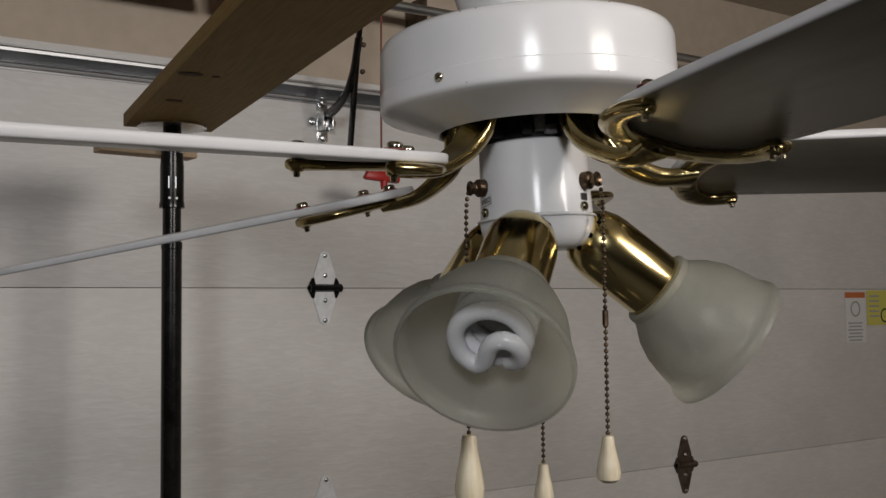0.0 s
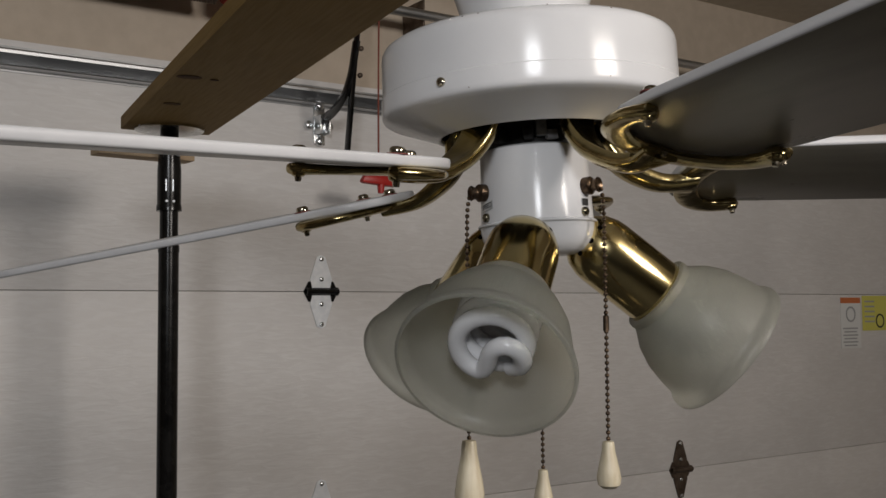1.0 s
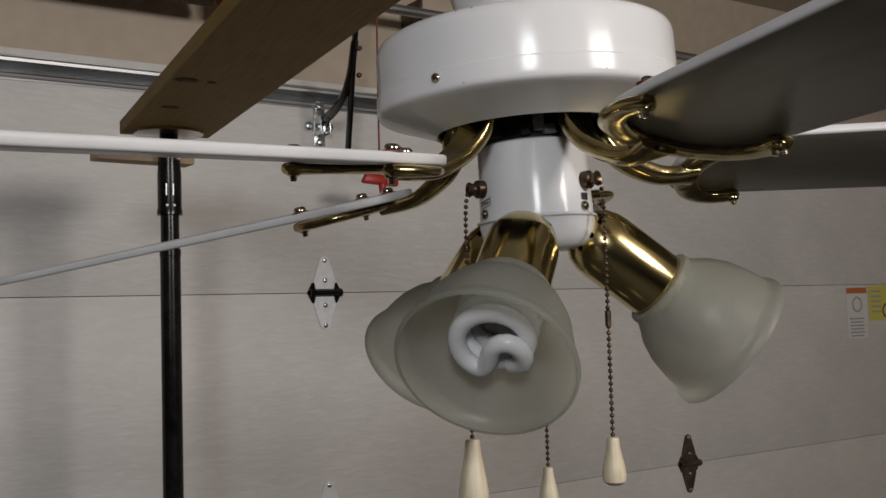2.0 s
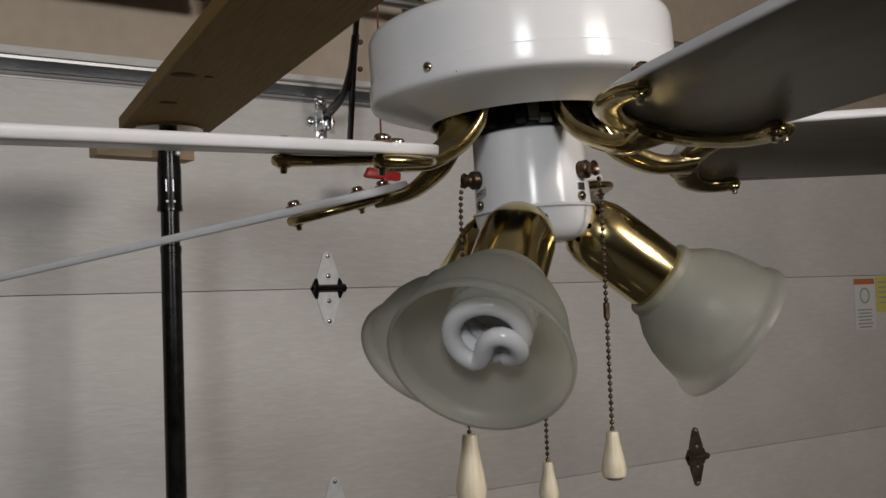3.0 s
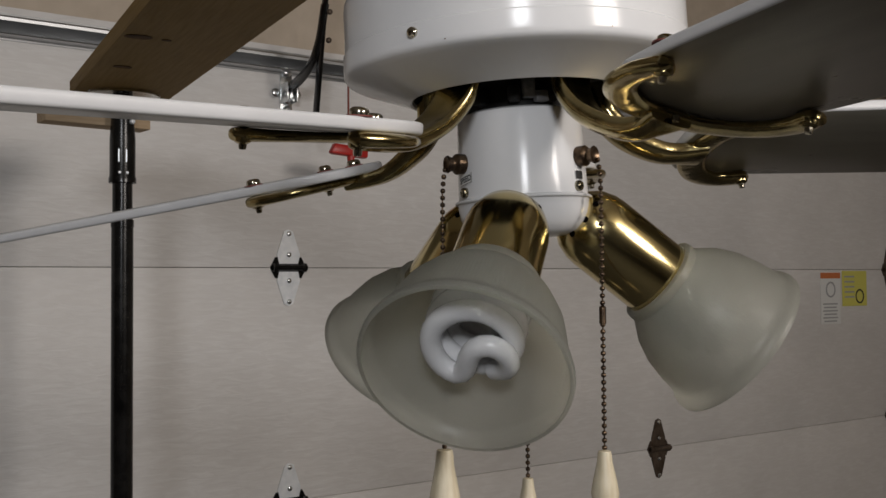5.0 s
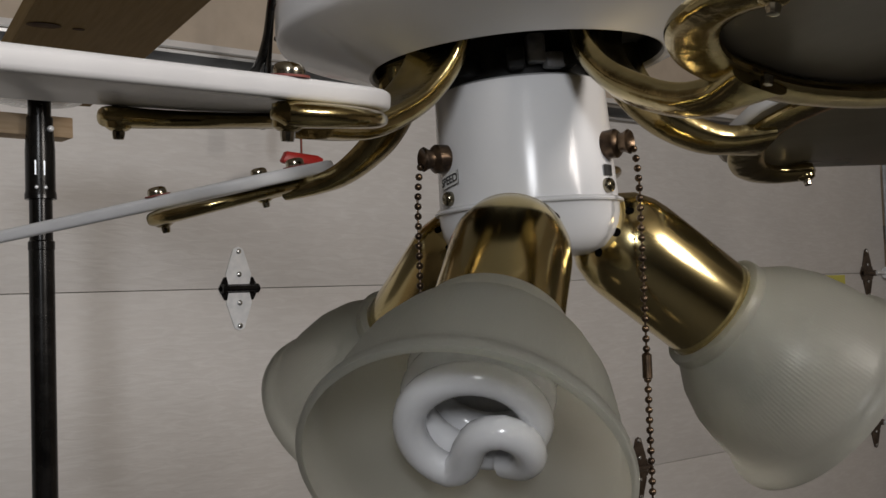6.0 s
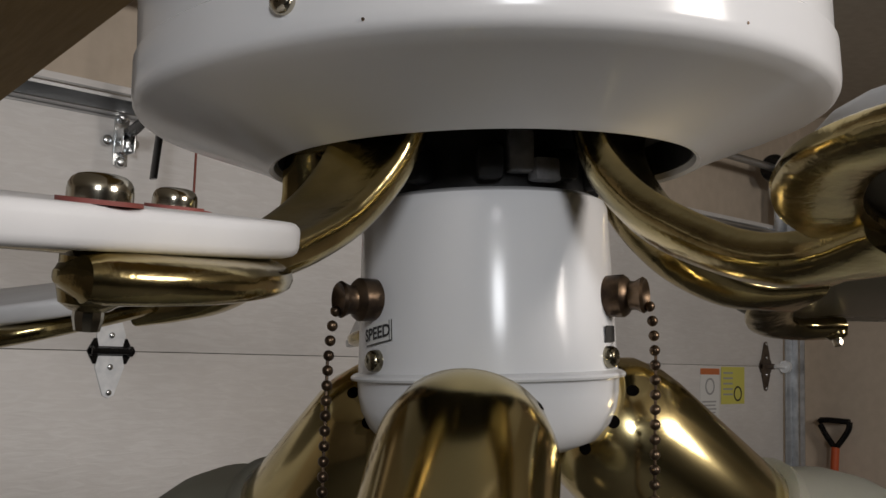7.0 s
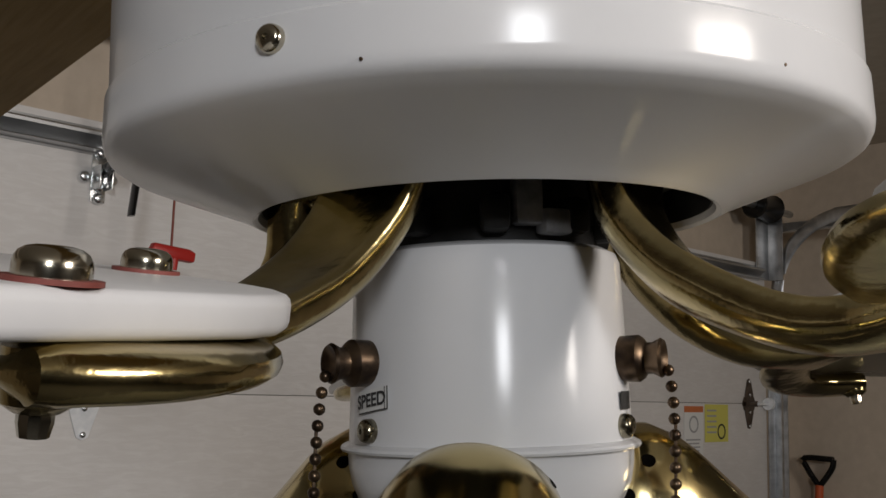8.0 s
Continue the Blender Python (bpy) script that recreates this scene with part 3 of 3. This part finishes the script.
HUB = Vector((-0.0105, 0.003, 0))
for k in range(5):
    az = PHASE + TURNS[k] + 72 * k
    m = FAN.inverted() @ ROTOR @ pose(0, 0, 0, 0, 0, az) @ pose(0.12 + OUT[k], 0, LIFT[k], TWISTS[k], DROOP[k], 0) @ pose(-0.12, 0, 0)
    off = pose(0, 0, 0, 0, 0, -az) @ HUB
    iron = part("blade_iron", iron_mesh(off.x - OUT[k] + ROOT[k], off.y + SIDE[k], DIP[k], WIDE[k], APEX[k]), CAST_BRASS, fan, "polished brass wishbone blade iron", at=m)
    part("foot", foot_mesh(off.x - OUT[k] + ROOT[k], off.y + SIDE[k]), CAST_BRASS, iron)
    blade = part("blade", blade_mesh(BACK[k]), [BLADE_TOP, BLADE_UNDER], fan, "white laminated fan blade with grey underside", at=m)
    for u, v in ((UB, VB), (UB, -VB), (UC + BACK[k], 0)):
        part("blade_screw", screw_mesh(0.0049, 0.004, m=pose(u, v, 0.0041)), NICKEL, blade)
        part("washer", lathe([(0, 0.0034), (0.0064, 0.0034), (0.0064, 0.0041), (0, 0.0041)], 20, m=pose(u, v, 0)), REDWASHER, blade)
        part("nut", lathe([(0, -0.0034), (0.0019, -0.0032), (0.0023, -0.0014), (0.0023, 0), (0, 0)], 10, m=pose(u, v, -0.0125 if v else -0.009)), NICKEL, iron)

# light kit
SHADE = [(0.0285, 0.000), (0.0303, 0.001), (0.0308, 0.0036), (0.0303, 0.0064), (0.033, 0.0104), (0.0405, 0.020), (0.0465, 0.0328), (0.050, 0.0472), (0.0517, 0.058), (0.0522, 0.0612), (0.0538, 0.0632), (0.0554, 0.0652), (0.0563, 0.068), (0.0562, 0.0708), (0.0555, 0.0712)]


def shade_mesh():
    n = 640
    bm = bmesh.new()
    rings = []
    prof = SHADE + [(r - 0.0017, z) for r, z in SHADE[::-1]]
    for i, (r, z) in enumerate(prof):
        ribbed = 0.00004 if 5 <= i <= 8 else 0.0
        wave = [ribbed * (1, 0, -1, 0)[k % 4] for k in range(n)]
        rings.append([bm.verts.new(((r + wave[k]) * math.cos(2 * math.pi * k / n), (r + wave[k]) * math.sin(2 * math.pi * k / n), z)) for k in range(n)])
    for a, b in zip(rings, rings[1:] + rings[:1]):
        for k in range(n):
            bm.faces.new((a[k], a[(k + 1) % n], b[(k + 1) % n], b[k]))
    bmesh.ops.recalc_face_normals(bm, faces=bm.faces)
    return bm


def bulb_mesh():
    """A spiral tube about z with a folded top."""
    r, z0, rise, last = 0.0216, 0.03, 0.0125, 228
    pts = []
    n = 54
    for k in range(n + 1):
        a = radians(last + 22.5 * (k - n))
        pts.append((r * math.cos(a), r * math.sin(a), z0 + rise * k / 16))
    zt = z0 + rise * n / 16
    for x, y, h in ((-0.3, -0.88, 0.0012), (-0.08, -0.62, 0.0022), (0.0, -0.2, 0.003), (0.16, 0.16, 0.0035), (0.5, 0.3, 0.0032), (0.82, 0.12, 0.0022), (0.96, -0.25, 0.0005), (0.86, -0.62, -0.002), (0.56, -0.86, -0.006)):
        pts.append((r * x, r * y, zt + h))
    bm = tube(pts, 0.0059, per=2, n=12, up=Vector((0, 0, 1)))
    return bm


for az, dip, z in ((-144, 36.6, -0.0462), (-24, 40, -0.0445), (96, 40, -0.0445)):
    m = pose(0, 0, 0, 0, 0, az) @ pose(0.040, 0, z, 0, 90 + dip, 0)
    sock = part("light_socket", lathe([(0, -0.013), (0.008, -0.0125), (0.017, -0.0095), (0.0225, -0.003), (0.0255, 0.006), (0.0262, 0.013), (0.0262, 0.067), (0.0257, 0.0685), (0.0245, 0.0685), (0.0245, 0.03), (0, 0.03)], 48), BRASS, fan, "polished brass lamp socket cup", at=m)
    for h in (-112, -78, -44, 44, 78, 112):
        part("vent_hole", lathe([(0, 0.0003), (0.0021, 0.0003), (0.0021, -0.0015), (0, -0.0015)], 14, m=pose(0, 0, 0, 0, 0, h) @ pose(0.0212, 0, -0.0045, 0, 130, 0)), HOLE, sock)
    part("set_screw", screw_mesh(0.0022, 0.002, m=pose(0, 0, 0, 0, 0, 80) @ pose(0.0262, 0, 0.056, 0, 90, 0)), NICKEL, sock)
    part("glass_shade", shade_mesh(), FROST, sock, "bell-shaped frosted glass shade", at=pose(0, 0, 0.0625))
    b = part("bulb", bulb_mesh(), BULBGLASS, sock, "unlit white spiral compact fluorescent bulb", at=pose(-0.003, 0, 0.043, 0, 1.5, 0) @ pose(0, 0, 0, 0, 0, 75))
    part("bulb_base", lathe([(0, 0.0), (0.013, 0.0), (0.0205, 0.012), (0.0205, 0.026), (0.019, 0.03), (0, 0.03)], 32), BULBBASE, b)

# small printed tags on the switch housing
def tag_on_switch(az, z, w, h, text):
    r, lean = 0.0416, 0.14 if text else 0.0

    def wrapped(x, y, out):
        a = radians(az) + x / r
        return (r + out) * math.cos(a), (r + out) * math.sin(a), z + y + lean * x

    def patch(x0, x1, y0, y1, out):
        bm = bmesh.new()
        n = 8
        rows = [[bm.verts.new(wrapped(x0 + (x1 - x0) * k / n, y, out)) for k in range(n + 1)] for y in (y0, y1)]
        for k in range(n):
            bm.faces.new((rows[0][k], rows[0][k + 1], rows[1][k + 1], rows[1][k]))
        return bm

    t = part("switch_tag", patch(-w / 2, w / 2, -h / 2, h / 2, 0.0003), TAGWHITE if text else INK, switch, "small printed tag" if text else "small dark tag", 60)
    if text:
        for x0, x1, y0, y1 in ((-w / 2, w / 2, -h / 2, -h / 2 + 0.0003), (w / 2 - 0.0004, w / 2, -h / 2, h / 2), (w / 2 - 0.0014, w / 2 - 0.0011, -h / 2, h / 2)):
            part("border_line", patch(x0, x1, y0, y1, 0.0005), INK, t, "", 0)
        cu = bpy.data.curves.new("lettering", "FONT")
        cu.body, cu.size, cu.align_x, cu.align_y, cu.extrude, cu.offset = text, h * 0.82, "CENTER", "CENTER", 0.00002, 0.00012
        tmp = bpy.data.objects.new("lettering", cu)
        scene.collection.objects.link(tmp)
        dg = bpy.context.evaluated_depsgraph_get()
        me = bpy.data.meshes.new_from_object(tmp.evaluated_get(dg))
        bpy.data.objects.remove(tmp)
        for v in me.vertices:
            v.co = wrapped(v.co.x - 0.0007, v.co.y, 0.0006 + v.co.z)
        me.materials.append(INK)
        lo = new("lettering", me)
        lo.parent = t


tag_on_switch(173, -0.0162, 0.0138, 0.0062, "SPEED")
tag_on_switch(-72, -0.0175, 0.008, 0.005, "")
